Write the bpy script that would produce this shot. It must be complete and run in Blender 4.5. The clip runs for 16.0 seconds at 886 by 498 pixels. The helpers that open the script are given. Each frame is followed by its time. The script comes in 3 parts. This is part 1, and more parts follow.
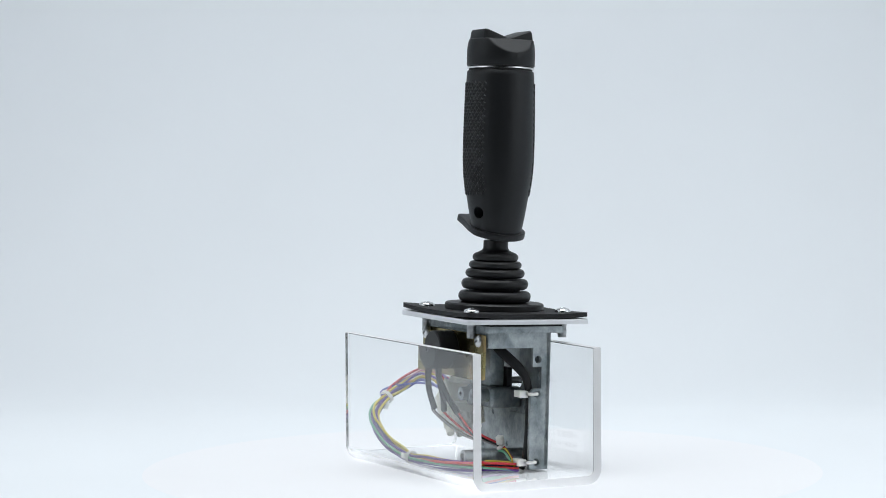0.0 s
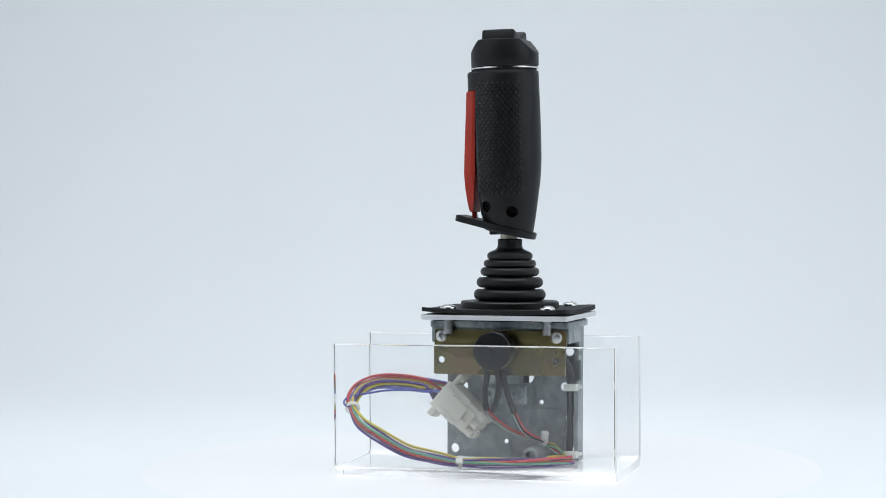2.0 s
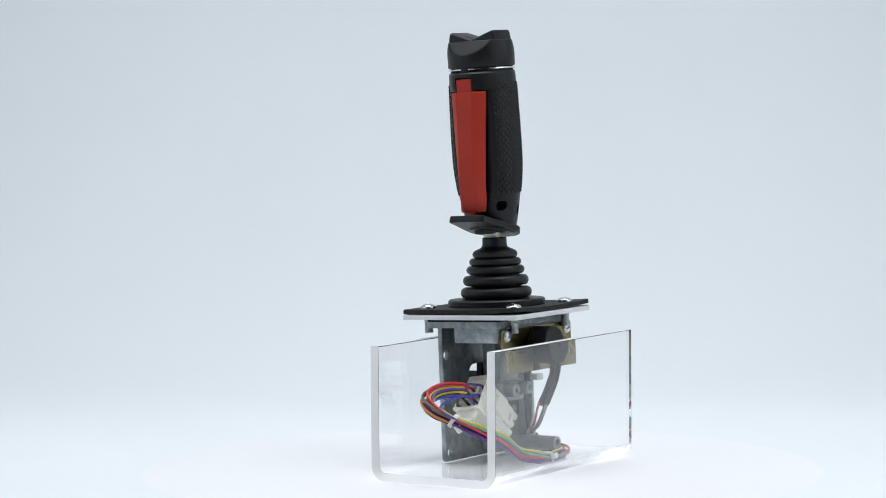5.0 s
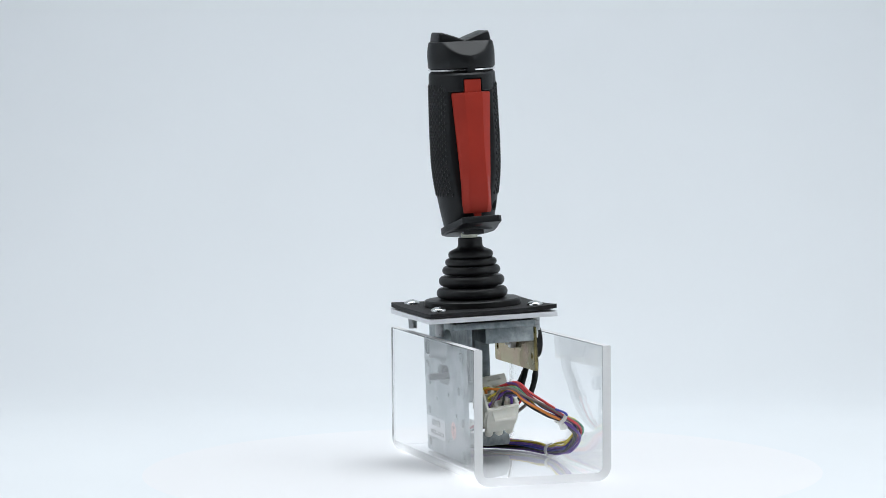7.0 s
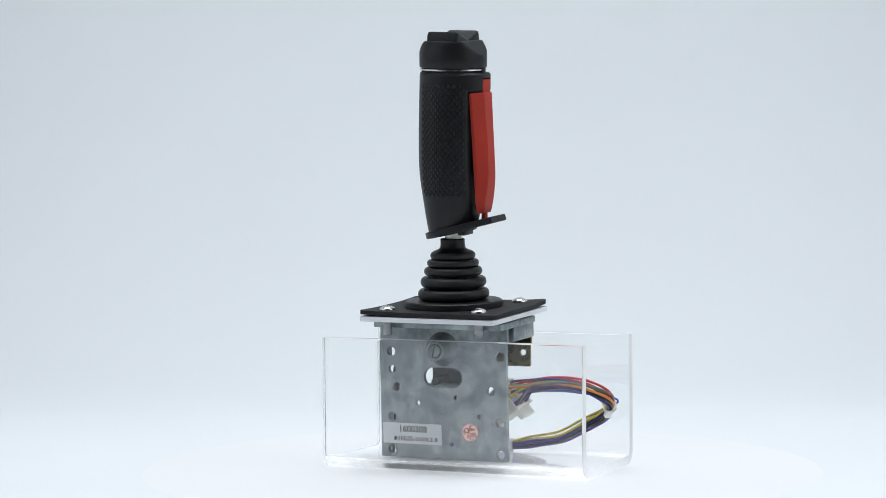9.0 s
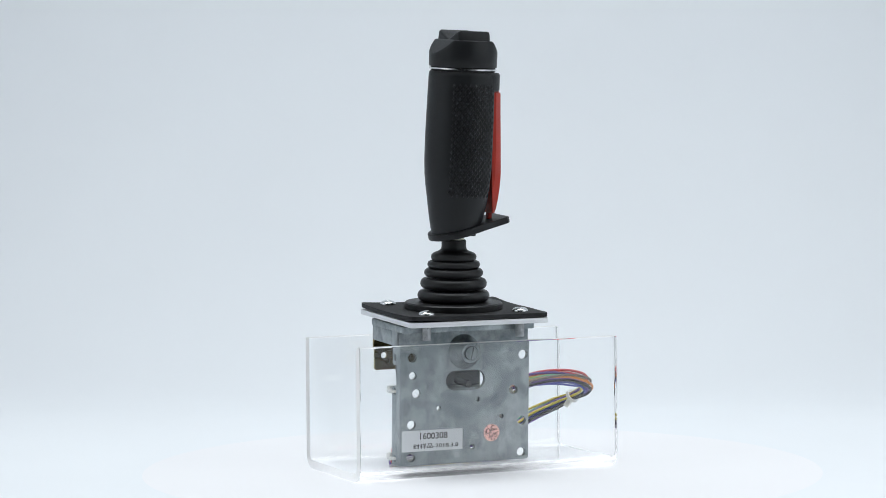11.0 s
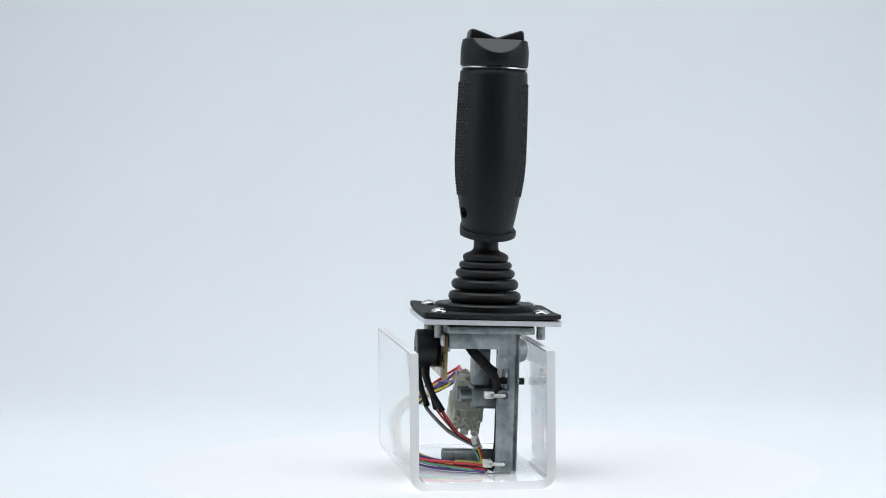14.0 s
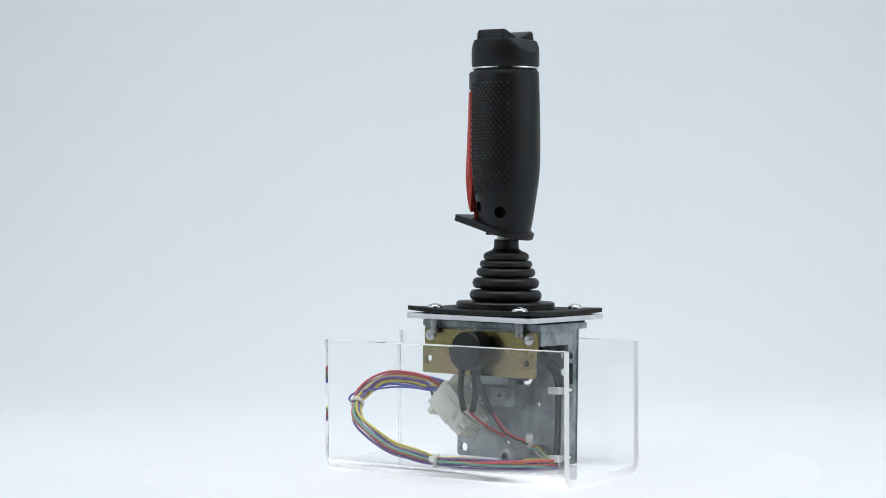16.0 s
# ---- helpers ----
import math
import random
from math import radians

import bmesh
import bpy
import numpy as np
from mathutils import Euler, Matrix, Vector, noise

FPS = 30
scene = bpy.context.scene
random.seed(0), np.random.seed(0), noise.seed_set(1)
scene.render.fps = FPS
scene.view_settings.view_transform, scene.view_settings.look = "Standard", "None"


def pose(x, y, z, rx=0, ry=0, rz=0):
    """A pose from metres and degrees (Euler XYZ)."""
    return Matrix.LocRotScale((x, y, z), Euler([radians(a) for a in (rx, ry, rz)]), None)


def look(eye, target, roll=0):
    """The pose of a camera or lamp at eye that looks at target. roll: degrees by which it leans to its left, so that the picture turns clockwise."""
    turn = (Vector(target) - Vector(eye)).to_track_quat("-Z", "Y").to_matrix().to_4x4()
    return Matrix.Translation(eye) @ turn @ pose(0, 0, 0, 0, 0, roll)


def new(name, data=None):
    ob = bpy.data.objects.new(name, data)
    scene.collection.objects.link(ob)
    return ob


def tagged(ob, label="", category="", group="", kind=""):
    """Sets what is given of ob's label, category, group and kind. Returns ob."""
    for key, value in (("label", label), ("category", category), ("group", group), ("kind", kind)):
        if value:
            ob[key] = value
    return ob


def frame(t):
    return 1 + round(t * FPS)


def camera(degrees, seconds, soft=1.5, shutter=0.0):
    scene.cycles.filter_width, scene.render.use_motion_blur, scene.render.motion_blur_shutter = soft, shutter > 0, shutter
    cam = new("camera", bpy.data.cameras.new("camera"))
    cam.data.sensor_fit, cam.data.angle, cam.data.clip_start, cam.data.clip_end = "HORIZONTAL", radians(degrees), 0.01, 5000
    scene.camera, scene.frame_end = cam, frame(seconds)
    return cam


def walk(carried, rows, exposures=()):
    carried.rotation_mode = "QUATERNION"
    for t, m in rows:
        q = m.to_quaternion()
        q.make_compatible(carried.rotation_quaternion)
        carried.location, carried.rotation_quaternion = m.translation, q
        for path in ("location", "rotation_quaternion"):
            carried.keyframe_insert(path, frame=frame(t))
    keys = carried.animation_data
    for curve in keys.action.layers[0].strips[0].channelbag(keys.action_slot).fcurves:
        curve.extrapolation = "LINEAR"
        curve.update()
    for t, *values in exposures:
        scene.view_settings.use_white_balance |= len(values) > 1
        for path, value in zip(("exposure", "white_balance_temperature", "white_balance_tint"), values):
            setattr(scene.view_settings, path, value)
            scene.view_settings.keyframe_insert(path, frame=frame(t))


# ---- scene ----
MM = 0.001

# ---- camera: stands still before the turntable, whose axis is the world's z axis ----
cam = camera(18.2245, 16.0, soft=0.75, shutter=0.0)
EYE = Vector((-0.02476, -1.81959, 0.2519))
PITCH = radians(-3.3421)
STAND_POINT = look(EYE, EYE + Vector((0, math.cos(PITCH), math.sin(PITCH))), -0.384)
walk(cam, [(0.0, STAND_POINT), (16.0, STAND_POINT)])

TURN_RATE = 24.2956          # degrees a second, anticlockwise from above
YAW0 = -64.0                 # where the joystick's front points at the start
ORIGIN = Vector((8.5 * MM, -17.8 * MM, 109.3 * MM))   # joystick's flange centre at the start
TILT = -1.99                 # the joystick leans back a little on its stand


# ---- world and lights: a white photo tent lit by softboxes ----
world = bpy.data.worlds.new("studio")
scene.world = world
world.use_nodes = True
world.node_tree.nodes["Background"].inputs["Color"].default_value = (0.90, 0.95, 1.0, 1)
world.node_tree.nodes["Background"].inputs["Strength"].default_value = 0.05


def softbox(name, eye, target, sx, sy, watts, colour, spread=180):
    data = bpy.data.lights.new(name, "AREA")
    data.shape, data.size, data.size_y = "RECTANGLE", sx, sy
    data.energy, data.color, data.spread = watts, colour, radians(spread)
    ob = new(name, data)
    ob.matrix_world = look(eye, target)
    return ob


softbox("softbox_top", (0.0, -0.05, 1.10), (0.0, -0.03, 0), 1.0, 0.84, 8.5, (0.93, 0.975, 1.0), 150)
softbox("softbox_left", (-1.0, -0.36, 0.60), (0, 0, 0.12), 1.0, 0.94, 2.0, (0.93, 0.975, 1.0))
softbox("softbox_right", (1.0, -0.36, 0.60), (0, 0, 0.12), 1.0, 0.94, 3.3, (0.93, 0.975, 1.0))
scene.view_settings.exposure = 0.0


# ---- materials ----
def material(name, colour, rough=0.5, metal=0.0, vary=0.15, scale=60.0, bump=0.0, bump_scale=900.0, second=None, coat=0.0, spec=0.5, stretch=1.0, grain=0.5):
    """Base colour varied at two scales, with fine relief."""
    m = bpy.data.materials.new(name)
    m.use_nodes = True
    nt = m.node_tree
    bsdf = nt.nodes["Principled BSDF"]
    bsdf.inputs["Metallic"].default_value = metal
    bsdf.inputs["Specular IOR Level"].default_value = spec
    bsdf.inputs["Coat Weight"].default_value = coat
    tex = nt.nodes.new("ShaderNodeTexCoord")
    n1 = nt.nodes.new("ShaderNodeTexNoise")
    n1.inputs["Scale"].default_value, n1.inputs["Detail"].default_value = scale, 8
    n1.inputs["Distortion"].default_value, n1.inputs["Roughness"].default_value = 0.25, grain
    mp = nt.nodes.new("ShaderNodeMapping")
    mp.inputs["Scale"].default_value = (1, 1, stretch)
    nt.links.new(tex.outputs["Object"], mp.inputs["Vector"])
    n2 = nt.nodes.new("ShaderNodeTexNoise")
    n2.inputs["Scale"].default_value, n2.inputs["Detail"].default_value = bump_scale, 3
    nt.links.new(mp.outputs["Vector"], n1.inputs["Vector"])
    nt.links.new(tex.outputs["Object"], n2.inputs["Vector"])
    ramp = nt.nodes.new("ShaderNodeValToRGB")
    lo = [c * (1 - vary) for c in colour]
    hi = list(second) if second else [min(1, c * (1 + vary)) for c in colour]
    ramp.color_ramp.elements[0].position, ramp.color_ramp.elements[1].position = 0.32, 0.68
    ramp.color_ramp.elements[0].color, ramp.color_ramp.elements[1].color = (*lo, 1), (*hi, 1)
    nt.links.new(n1.outputs["Fac"], ramp.inputs["Fac"])
    nt.links.new(ramp.outputs["Color"], bsdf.inputs["Base Color"])
    mr = nt.nodes.new("ShaderNodeMapRange")
    mr.inputs["From Min"].default_value, mr.inputs["From Max"].default_value = 0.3, 0.7
    mr.inputs["To Min"].default_value, mr.inputs["To Max"].default_value = max(0.02, rough - 0.07), min(1, rough + 0.07)
    nt.links.new(n2.outputs["Fac"], mr.inputs["Value"])
    nt.links.new(mr.outputs["Result"], bsdf.inputs["Roughness"])
    if bump:
        b = nt.nodes.new("ShaderNodeBump")
        b.inputs["Strength"].default_value, b.inputs["Distance"].default_value = bump, 0.0003
        nt.links.new(n2.outputs["Fac"], b.inputs["Height"])
        nt.links.new(b.outputs["Normal"], bsdf.inputs["Normal"])
    return m


M_GRIP = material("black_grip_plastic", (0.0058, 0.0064, 0.0075), 0.44, bump=0.25, bump_scale=1500, spec=0.31)
M_RUBBER = material("black_rubber", (0.0066, 0.0065, 0.0072), 0.45, bump=0.2, bump_scale=1200, spec=0.34)
M_GASKET = material("black_gasket", (0.012, 0.012, 0.013), 0.7, bump=0.3, bump_scale=900, spec=0.35)
M_RED = material("red_plastic", (0.39, 0.032, 0.018), 0.52, vary=0.06, bump=0.15, bump_scale=1400, spec=0.22)
M_ZINC = material("cast_zinc", (0.235, 0.267, 0.285), 0.40, metal=0.6, vary=0.2, scale=150, bump=0.35, bump_scale=600, second=(0.375, 0.412, 0.43), stretch=0.8, grain=0.68)
M_PLATE = material("brushed_aluminium", (0.74, 0.75, 0.77), 0.5, metal=0.35, vary=0.06, bump=0.15)
M_STEEL = material("bright_steel", (0.72, 0.72, 0.72), 0.2, metal=1.0, vary=0.08)
M_ZINC_BRIGHT = material("zinc_plated_steel", (0.55, 0.56, 0.57), 0.33, metal=1.0, vary=0.12)
M_DARK = material("dark_cavity", (0.01, 0.01, 0.01), 0.8)
M_NYLON = material("white_nylon", (0.74, 0.74, 0.68), 0.42, vary=0.05, bump=0.1)
M_CONN = material("natural_nylon", (0.975, 0.965, 0.905), 0.4, vary=0.03, bump=0.15)
for n in (M_NYLON,):
    n.node_tree.nodes["Principled BSDF"].inputs["Subsurface Weight"].default_value = 1.0
    n.node_tree.nodes["Principled BSDF"].inputs["Subsurface Radius"].default_value = (1.0, 1.0, 0.92)
    n.node_tree.nodes["Principled BSDF"].inputs["Subsurface Scale"].default_value = 0.009
M_SHAFT = material("pale_shaft", (0.62, 0.62, 0.52), 0.4, metal=0.3)
M_SHRINK = material("heat_shrink", (0.008, 0.008, 0.009), 0.5, bump=0.35, bump_scale=500, spec=0.35)
M_BUZZ = material("black_buzzer_plastic", (0.007, 0.007, 0.008), 0.38, spec=0.35)
M_PAPER = material("label_paper", (0.72, 0.74, 0.76), 0.45, vary=0.03)
M_INK = material("grey_ink", (0.02, 0.02, 0.025), 0.6)
M_QC = material("pink_foil", (0.86, 0.52, 0.46), 0.3, metal=0.7, vary=0.1, scale=300)
M_QC.node_tree.nodes["Principled BSDF"].inputs["Thin Film Thickness"].default_value = 470
M_QCINK = material("red_brown_ink", (0.10, 0.03, 0.03), 0.5)
M_TENT = material("white_tent_fabric", (0.78, 0.805, 0.832), 0.9, vary=0.015, scale=3, bump=0.05, spec=0.1)
# for the unseen sheets added in front to hold back light
M_DARKENER = material("unseen_front_darkener", (0.05, 0.05, 0.052), 0.9, vary=0.1, scale=4, spec=0.1)


def passivated():
    """Yellow chromate over zinc: straw with faint green and rose clouds."""
    m = material("yellow_chromate_steel", (0.40, 0.34, 0.19), 0.26, metal=1.0, vary=0.1, scale=40, bump_scale=50)
    nt = m.node_tree
    ramp = [n for n in nt.nodes if n.type == "VALTORGB"][0].color_ramp
    ramp.elements[0].color, ramp.elements[1].color = (0.24, 0.22, 0.095, 1), (0.33, 0.20, 0.13, 1)
    for n in nt.nodes:
        if n.type == "TEX_NOISE":
            n.inputs["Distortion"].default_value = 0.1
            n.inputs["Detail"].default_value = 2
    mid = ramp.elements.new(0.5)
    mid.color = (0.30, 0.24, 0.115, 1)
    return m


M_BRACKET = passivated()


def smudged(m, scale, low, high, amount):
    """Lays wide worn and greasy patches over a material's colour and sheen."""
    nt = m.node_tree
    bsdf = nt.nodes["Principled BSDF"]
    tex = [n for n in nt.nodes if n.type == "TEX_COORD"][0]
    noise = nt.nodes.new("ShaderNodeTexNoise")
    noise.inputs["Scale"].default_value, noise.inputs["Detail"].default_value, noise.inputs["Distortion"].default_value = scale, 5, 0.9
    nt.links.new(tex.outputs["Object"], noise.inputs["Vector"])
    ramp = nt.nodes.new("ShaderNodeValToRGB")
    ramp.color_ramp.elements[0].position, ramp.color_ramp.elements[1].position = 0.40, 0.60
    ramp.color_ramp.elements[0].color, ramp.color_ramp.elements[1].color = (*low, 1), (*high, 1)
    nt.links.new(noise.outputs["Fac"], ramp.inputs["Fac"])
    mix = nt.nodes.new("ShaderNodeMix")
    mix.data_type, mix.blend_type = "RGBA", "MULTIPLY"
    mix.inputs["Factor"].default_value = amount
    base = bsdf.inputs["Base Color"].links[0].from_socket
    nt.links.new(base, mix.inputs["A"])
    nt.links.new(ramp.outputs["Color"], mix.inputs["B"])
    nt.links.new(mix.outputs["Result"], bsdf.inputs["Base Color"])


smudged(M_ZINC, 42, (0.70, 0.74, 0.74), (1.22, 1.2, 1.18), 0.85)


def acrylic():
    m = bpy.data.materials.new("clear_acrylic")
    m.use_nodes = True
    b = m.node_tree.nodes["Principled BSDF"]
    b.inputs["Base Color"].default_value = (0.985, 0.99, 0.992, 1)
    b.inputs["Roughness"].default_value = 0.015
    b.inputs["IOR"].default_value = 1.49
    b.inputs["Transmission Weight"].default_value = 1.0
    b.inputs["Specular IOR Level"].default_value = 0.5
    return m


M_ACRYLIC = acrylic()
M_DISC = material("white_turntable_lacquer", (0.81, 0.808, 0.826), 0.85, vary=0.012, scale=4, bump=0.04, spec=0.15)
# dark steel, its colour lowered to hold the shade inside the slot
M_SHADED_STEEL = material("dark_steel_with_slot_shade", (0.025, 0.026, 0.028), 0.42, metal=0.5, vary=0.4, scale=160, bump=0.3, bump_scale=500)


def let_light_through(m, share, clear=0.0):
    """Mixes diffuse transmission, and some clear passage, into a milky material."""
    nt = m.node_tree
    bsdf = nt.nodes["Principled BSDF"]
    out = [n for n in nt.nodes if n.type == "OUTPUT_MATERIAL"][0]
    milk = nt.nodes.new("ShaderNodeBsdfTranslucent")
    nt.links.new(bsdf.inputs["Base Color"].links[0].from_socket, milk.inputs["Color"])
    mix = nt.nodes.new("ShaderNodeMixShader")
    mix.inputs["Fac"].default_value = share
    nt.links.new(bsdf.outputs["BSDF"], mix.inputs[1])
    nt.links.new(milk.outputs["BSDF"], mix.inputs[2])
    last = mix
    if clear:
        last = nt.nodes.new("ShaderNodeMixShader")
        last.inputs["Fac"].default_value = clear
        nt.links.new(mix.outputs["Shader"], last.inputs[1])
        nt.links.new(nt.nodes.new("ShaderNodeBsdfTransparent").outputs["BSDF"], last.inputs[2])
    nt.links.new(last.outputs["Shader"], out.inputs["Surface"])


# white put over the stand's clear edges in place of piped light
M_EDGE_LIGHT = material("milky_edge_light", (0.985, 0.985, 0.99), 0.5, vary=0.01, scale=200)
let_light_through(M_EDGE_LIGHT, 0.7, 0.28)
let_light_through(M_CONN, 0.4)
WIRE_COLOURS = dict(red=(0.55, 0.04, 0.05), yellow=(0.58, 0.47, 0.05), violet=(0.11, 0.05, 0.27), brown=(0.15, 0.115, 0.10), black=(0.012, 0.012, 0.013),
                    white=(0.72, 0.72, 0.72), grey=(0.30, 0.29, 0.28), green=(0.12, 0.34, 0.22), orange=(0.62, 0.20, 0.03), blue=(0.05, 0.06, 0.35), pink=(0.62, 0.30, 0.33))
M_WIRE = {k: material(k + "_wire", c, 0.38, vary=0.05) for k, c in WIRE_COLOURS.items()}


# ---- mesh helpers (millimetres in, metres out) ----
def finish(me, smooth=True, angle=32):
    if smooth:
        me.shade_smooth()
        me.set_sharp_from_angle(angle=radians(angle))


def part(name, bm, mat, parent, label="", move=None, scale=MM, angle=32):
    """Links a bmesh (or a mesh) in millimetres as one part under parent."""
    if isinstance(bm, bmesh.types.BMesh):
        bmesh.ops.recalc_face_normals(bm, faces=bm.faces)
        me = bpy.data.meshes.new(name)
        bm.to_mesh(me)
        bm.free()
    else:
        me = bm
    if move is not None:
        me.transform(move)
    me.transform(Matrix.Scale(scale, 4))
    me.materials.clear()
    me.materials.append(mat)
    finish(me, angle=angle)
    ob = new(name, me)
    ob.parent = parent
    if label:
        ob["label"] = label
    return ob


def thing(name, label, category, kind=""):
    return tagged(new(name), label, category, kind=kind)


def box(x0, x1, y0, y1, z0, z1, bevel=0.4, seg=2):
    bm = bmesh.new()
    bmesh.ops.create_cube(bm, size=1, matrix=Matrix.Translation(((x0 + x1) / 2, (y0 + y1) / 2, (z0 + z1) / 2)) @ Matrix.Diagonal((x1 - x0, y1 - y0, z1 - z0, 1)))
    if bevel:
        bmesh.ops.bevel(bm, geom=list(bm.edges), offset=bevel, segments=seg, affect="EDGES", profile=0.5)
    return bm


def join(*bms):
    out = bmesh.new()
    for b in bms:
        me = bpy.data.meshes.new("tmp")
        b.to_mesh(me)
        b.free()
        out.from_mesh(me)
        bpy.data.meshes.remove(me)
    return out


def moved(bm, m):
    bm.transform(m)
    return bm


def lathe(profile, seg=64):
    """Closed solid of revolution about z from (radius, z) pairs."""
    bm = bmesh.new()
    rings = []
    for r, z in profile:
        if r < 1e-6:
            rings.append([bm.verts.new((0, 0, z))])
        else:
            rings.append([bm.verts.new((r * math.cos(a), r * math.sin(a), z)) for a in (2 * math.pi * i / seg for i in range(seg))])
    for a, b in zip(rings, rings[1:]):
        for i in range(seg):
            j = (i + 1) % seg
            if len(a) == 1:
                bm.faces.new((a[0], b[i], b[j]))
            elif len(b) == 1:
                bm.faces.new((a[i], a[j], b[0]))
            else:
                bm.faces.new((a[i], a[j], b[j], b[i]))
    return bm


def axis_to(p, q):
    """Carries z from 0 to 1 onto the way from p to q (length kept)."""
    p, q = Vector(p), Vector(q)
    return Matrix.Translation(p) @ (q - p).to_track_quat("Z", "Y").to_matrix().to_4x4()


def rod(p, q, r, bevel=0.4, seg=32, hole=0.0, depth=6.0):
    """A cylinder from p to q with eased rims; hole: a bore from the end q."""
    h = (Vector(q) - Vector(p)).length
    pr = [(0, 0), (r - bevel, 0), (r, bevel), (r, h - bevel), (r - bevel, h)]
    pr += [(hole + 0.3, h), (hole, h - 0.3), (hole, h - depth), (0, h - depth)] if hole else [(0, h)]
    return moved(lathe(pr, seg), axis_to(p, q))


def smooth_path(pts, steps=10):
    pts = [Vector(p) for p in pts]
    ext = [2 * pts[0] - pts[1]] + pts + [2 * pts[-1] - pts[-2]]
    out = []
    for i in range(1, len(ext) - 2):
        a, b, c, d = ext[i - 1:i + 3]
        for k in range(steps):
            t = k / steps
            out.append(0.5 * (2 * b + (c - a) * t + (2 * a - 5 * b + 4 * c - d) * t * t + (3 * b - a - 3 * c + d) * t ** 3))
    return out + [pts[-1]]


def tube(path, r, seg=10):
    """A round tube along a list of points; r may be a function of 0..1."""
    bm = bmesh.new()
    n = len(path)
    rings = []
    up = Vector((0.13, 0.2, 1))
    for i, p in enumerate(path):
        d = (path[min(i + 1, n - 1)] - path[max(i - 1, 0)]).normalized()
        s = d.cross(up).normalized()
        up = s.cross(d).normalized()
        rr = r(i / (n - 1)) if callable(r) else r
        rings.append([bm.verts.new(p + rr * (math.cos(a) * s + math.sin(a) * up)) for a in (2 * math.pi * k / seg for k in range(seg))])
    for a, b in zip(rings, rings[1:]):
        for i in range(seg):
            bm.faces.new((a[i], a[(i + 1) % seg], b[(i + 1) % seg], b[i]))
    bm.faces.new(rings[0][::-1])
    bm.faces.new(rings[-1])
    return bm


def loft(sections):
    bm = bmesh.new()
    rings = [[bm.verts.new(p) for p in s] for s in sections]
    n = len(rings[0])
    for a, b in zip(rings, rings[1:]):
        for i in range(n):
            bm.faces.new((a[i], a[(i + 1) % n], b[(i + 1) % n], b[i]))
    bm.faces.new(rings[0][::-1])
    bm.faces.new(rings[-1])
    return bm


def circle(cx, cy, r, n=24):
    return [(cx + r * math.cos(2 * math.pi * i / n), cy + r * math.sin(2 * math.pi * i / n)) for i in range(n)]


def round_rect(x0, x1, y0, y1, r, n=5):
    out = []
    for cx, cy, a0 in ((x1 - r, y1 - r, 0), (x0 + r, y1 - r, 90), (x0 + r, y0 + r, 180), (x1 - r, y0 + r, 270)):
        out += [(cx + r * math.cos(radians(a0 + 90 * i / n)), cy + r * math.sin(radians(a0 + 90 * i / n))) for i in range(n + 1)]
    return out


def pierced(outline, holes, thick, bevel=0.25):
    """A flat plate in xy with real holes, centred on z = 0, as a mesh."""
    cu = bpy.data.curves.new("tmp", "CURVE")
    cu.dimensions, cu.fill_mode = "2D", "BOTH"
    cu.extrude, cu.bevel_depth, cu.bevel_resolution, cu.offset = thick / 2 - bevel, bevel, 1, -bevel
    for loop in [outline, *holes]:
        sp = cu.splines.new("POLY")
        sp.points.add(len(loop) - 1)
        for p, (x, y) in zip(sp.points, loop):
            p.co = (x, y, 0, 1)
        sp.use_cyclic_u = True
    ob = bpy.data.objects.new("tmp", cu)
    scene.collection.objects.link(ob)
    dg = bpy.context.evaluated_depsgraph_get()
    me = bpy.data.meshes.new_from_object(ob.evaluated_get(dg))
    bpy.data.objects.remove(ob)
    bpy.data.curves.remove(cu)
    return me


def lettering(text, size, extrude=0.05, align="CENTER"):
    cu = bpy.data.curves.new("tmp", "FONT")
    cu.offset = 0.014 * size
    cu.body, cu.size, cu.extrude, cu.align_x, cu.align_y = text, size, extrude, align, "CENTER"
    ob = bpy.data.objects.new("tmp", cu)
    scene.collection.objects.link(ob)
    dg = bpy.context.evaluated_depsgraph_get()
    me = bpy.data.meshes.new_from_object(ob.evaluated_get(dg))
    bpy.data.objects.remove(ob)
    bpy.data.curves.remove(cu)
    return me


def cut(bm, *cutters):
    """bm less the cutters, as a mesh."""
    bmesh.ops.recalc_face_normals(bm, faces=bm.faces)
    me = bpy.data.meshes.new("tmp")
    bm.to_mesh(me)
    bm.free()
    ob = bpy.data.objects.new("tmp", me)
    scene.collection.objects.link(ob)
    tools = []
    for c in cutters:
        bmesh.ops.recalc_face_normals(c, faces=c.faces)
        cm = bpy.data.meshes.new("tmp")
        c.to_mesh(cm)
        c.free()
        co = bpy.data.objects.new("tmp", cm)
        scene.collection.objects.link(co)
        mod = ob.modifiers.new("cut", "BOOLEAN")
        mod.operation, mod.solver, mod.object = "DIFFERENCE", "EXACT", co
        tools.append(co)
    dg = bpy.context.evaluated_depsgraph_get()
    out = bpy.data.meshes.new_from_object(ob.evaluated_get(dg))
    for o in (ob, *tools):
        bpy.data.objects.remove(o)
    return out


# ---- the photo tent: floor sheet that sweeps up into the backdrop, sides, roof; added dark sheets in front ----
def sheet(name, rows, label, category, mat=M_TENT):
    bm = bmesh.new()
    grid = [[bm.verts.new(p) for p in r] for r in rows]
    for a, b in zip(grid, grid[1:]):
        for i in range(len(a) - 1):
            bm.faces.new((a[i], a[i + 1], b[i + 1], b[i]))
    return tagged(part(name, bm, mat, None, scale=1), label, category, kind="structure")


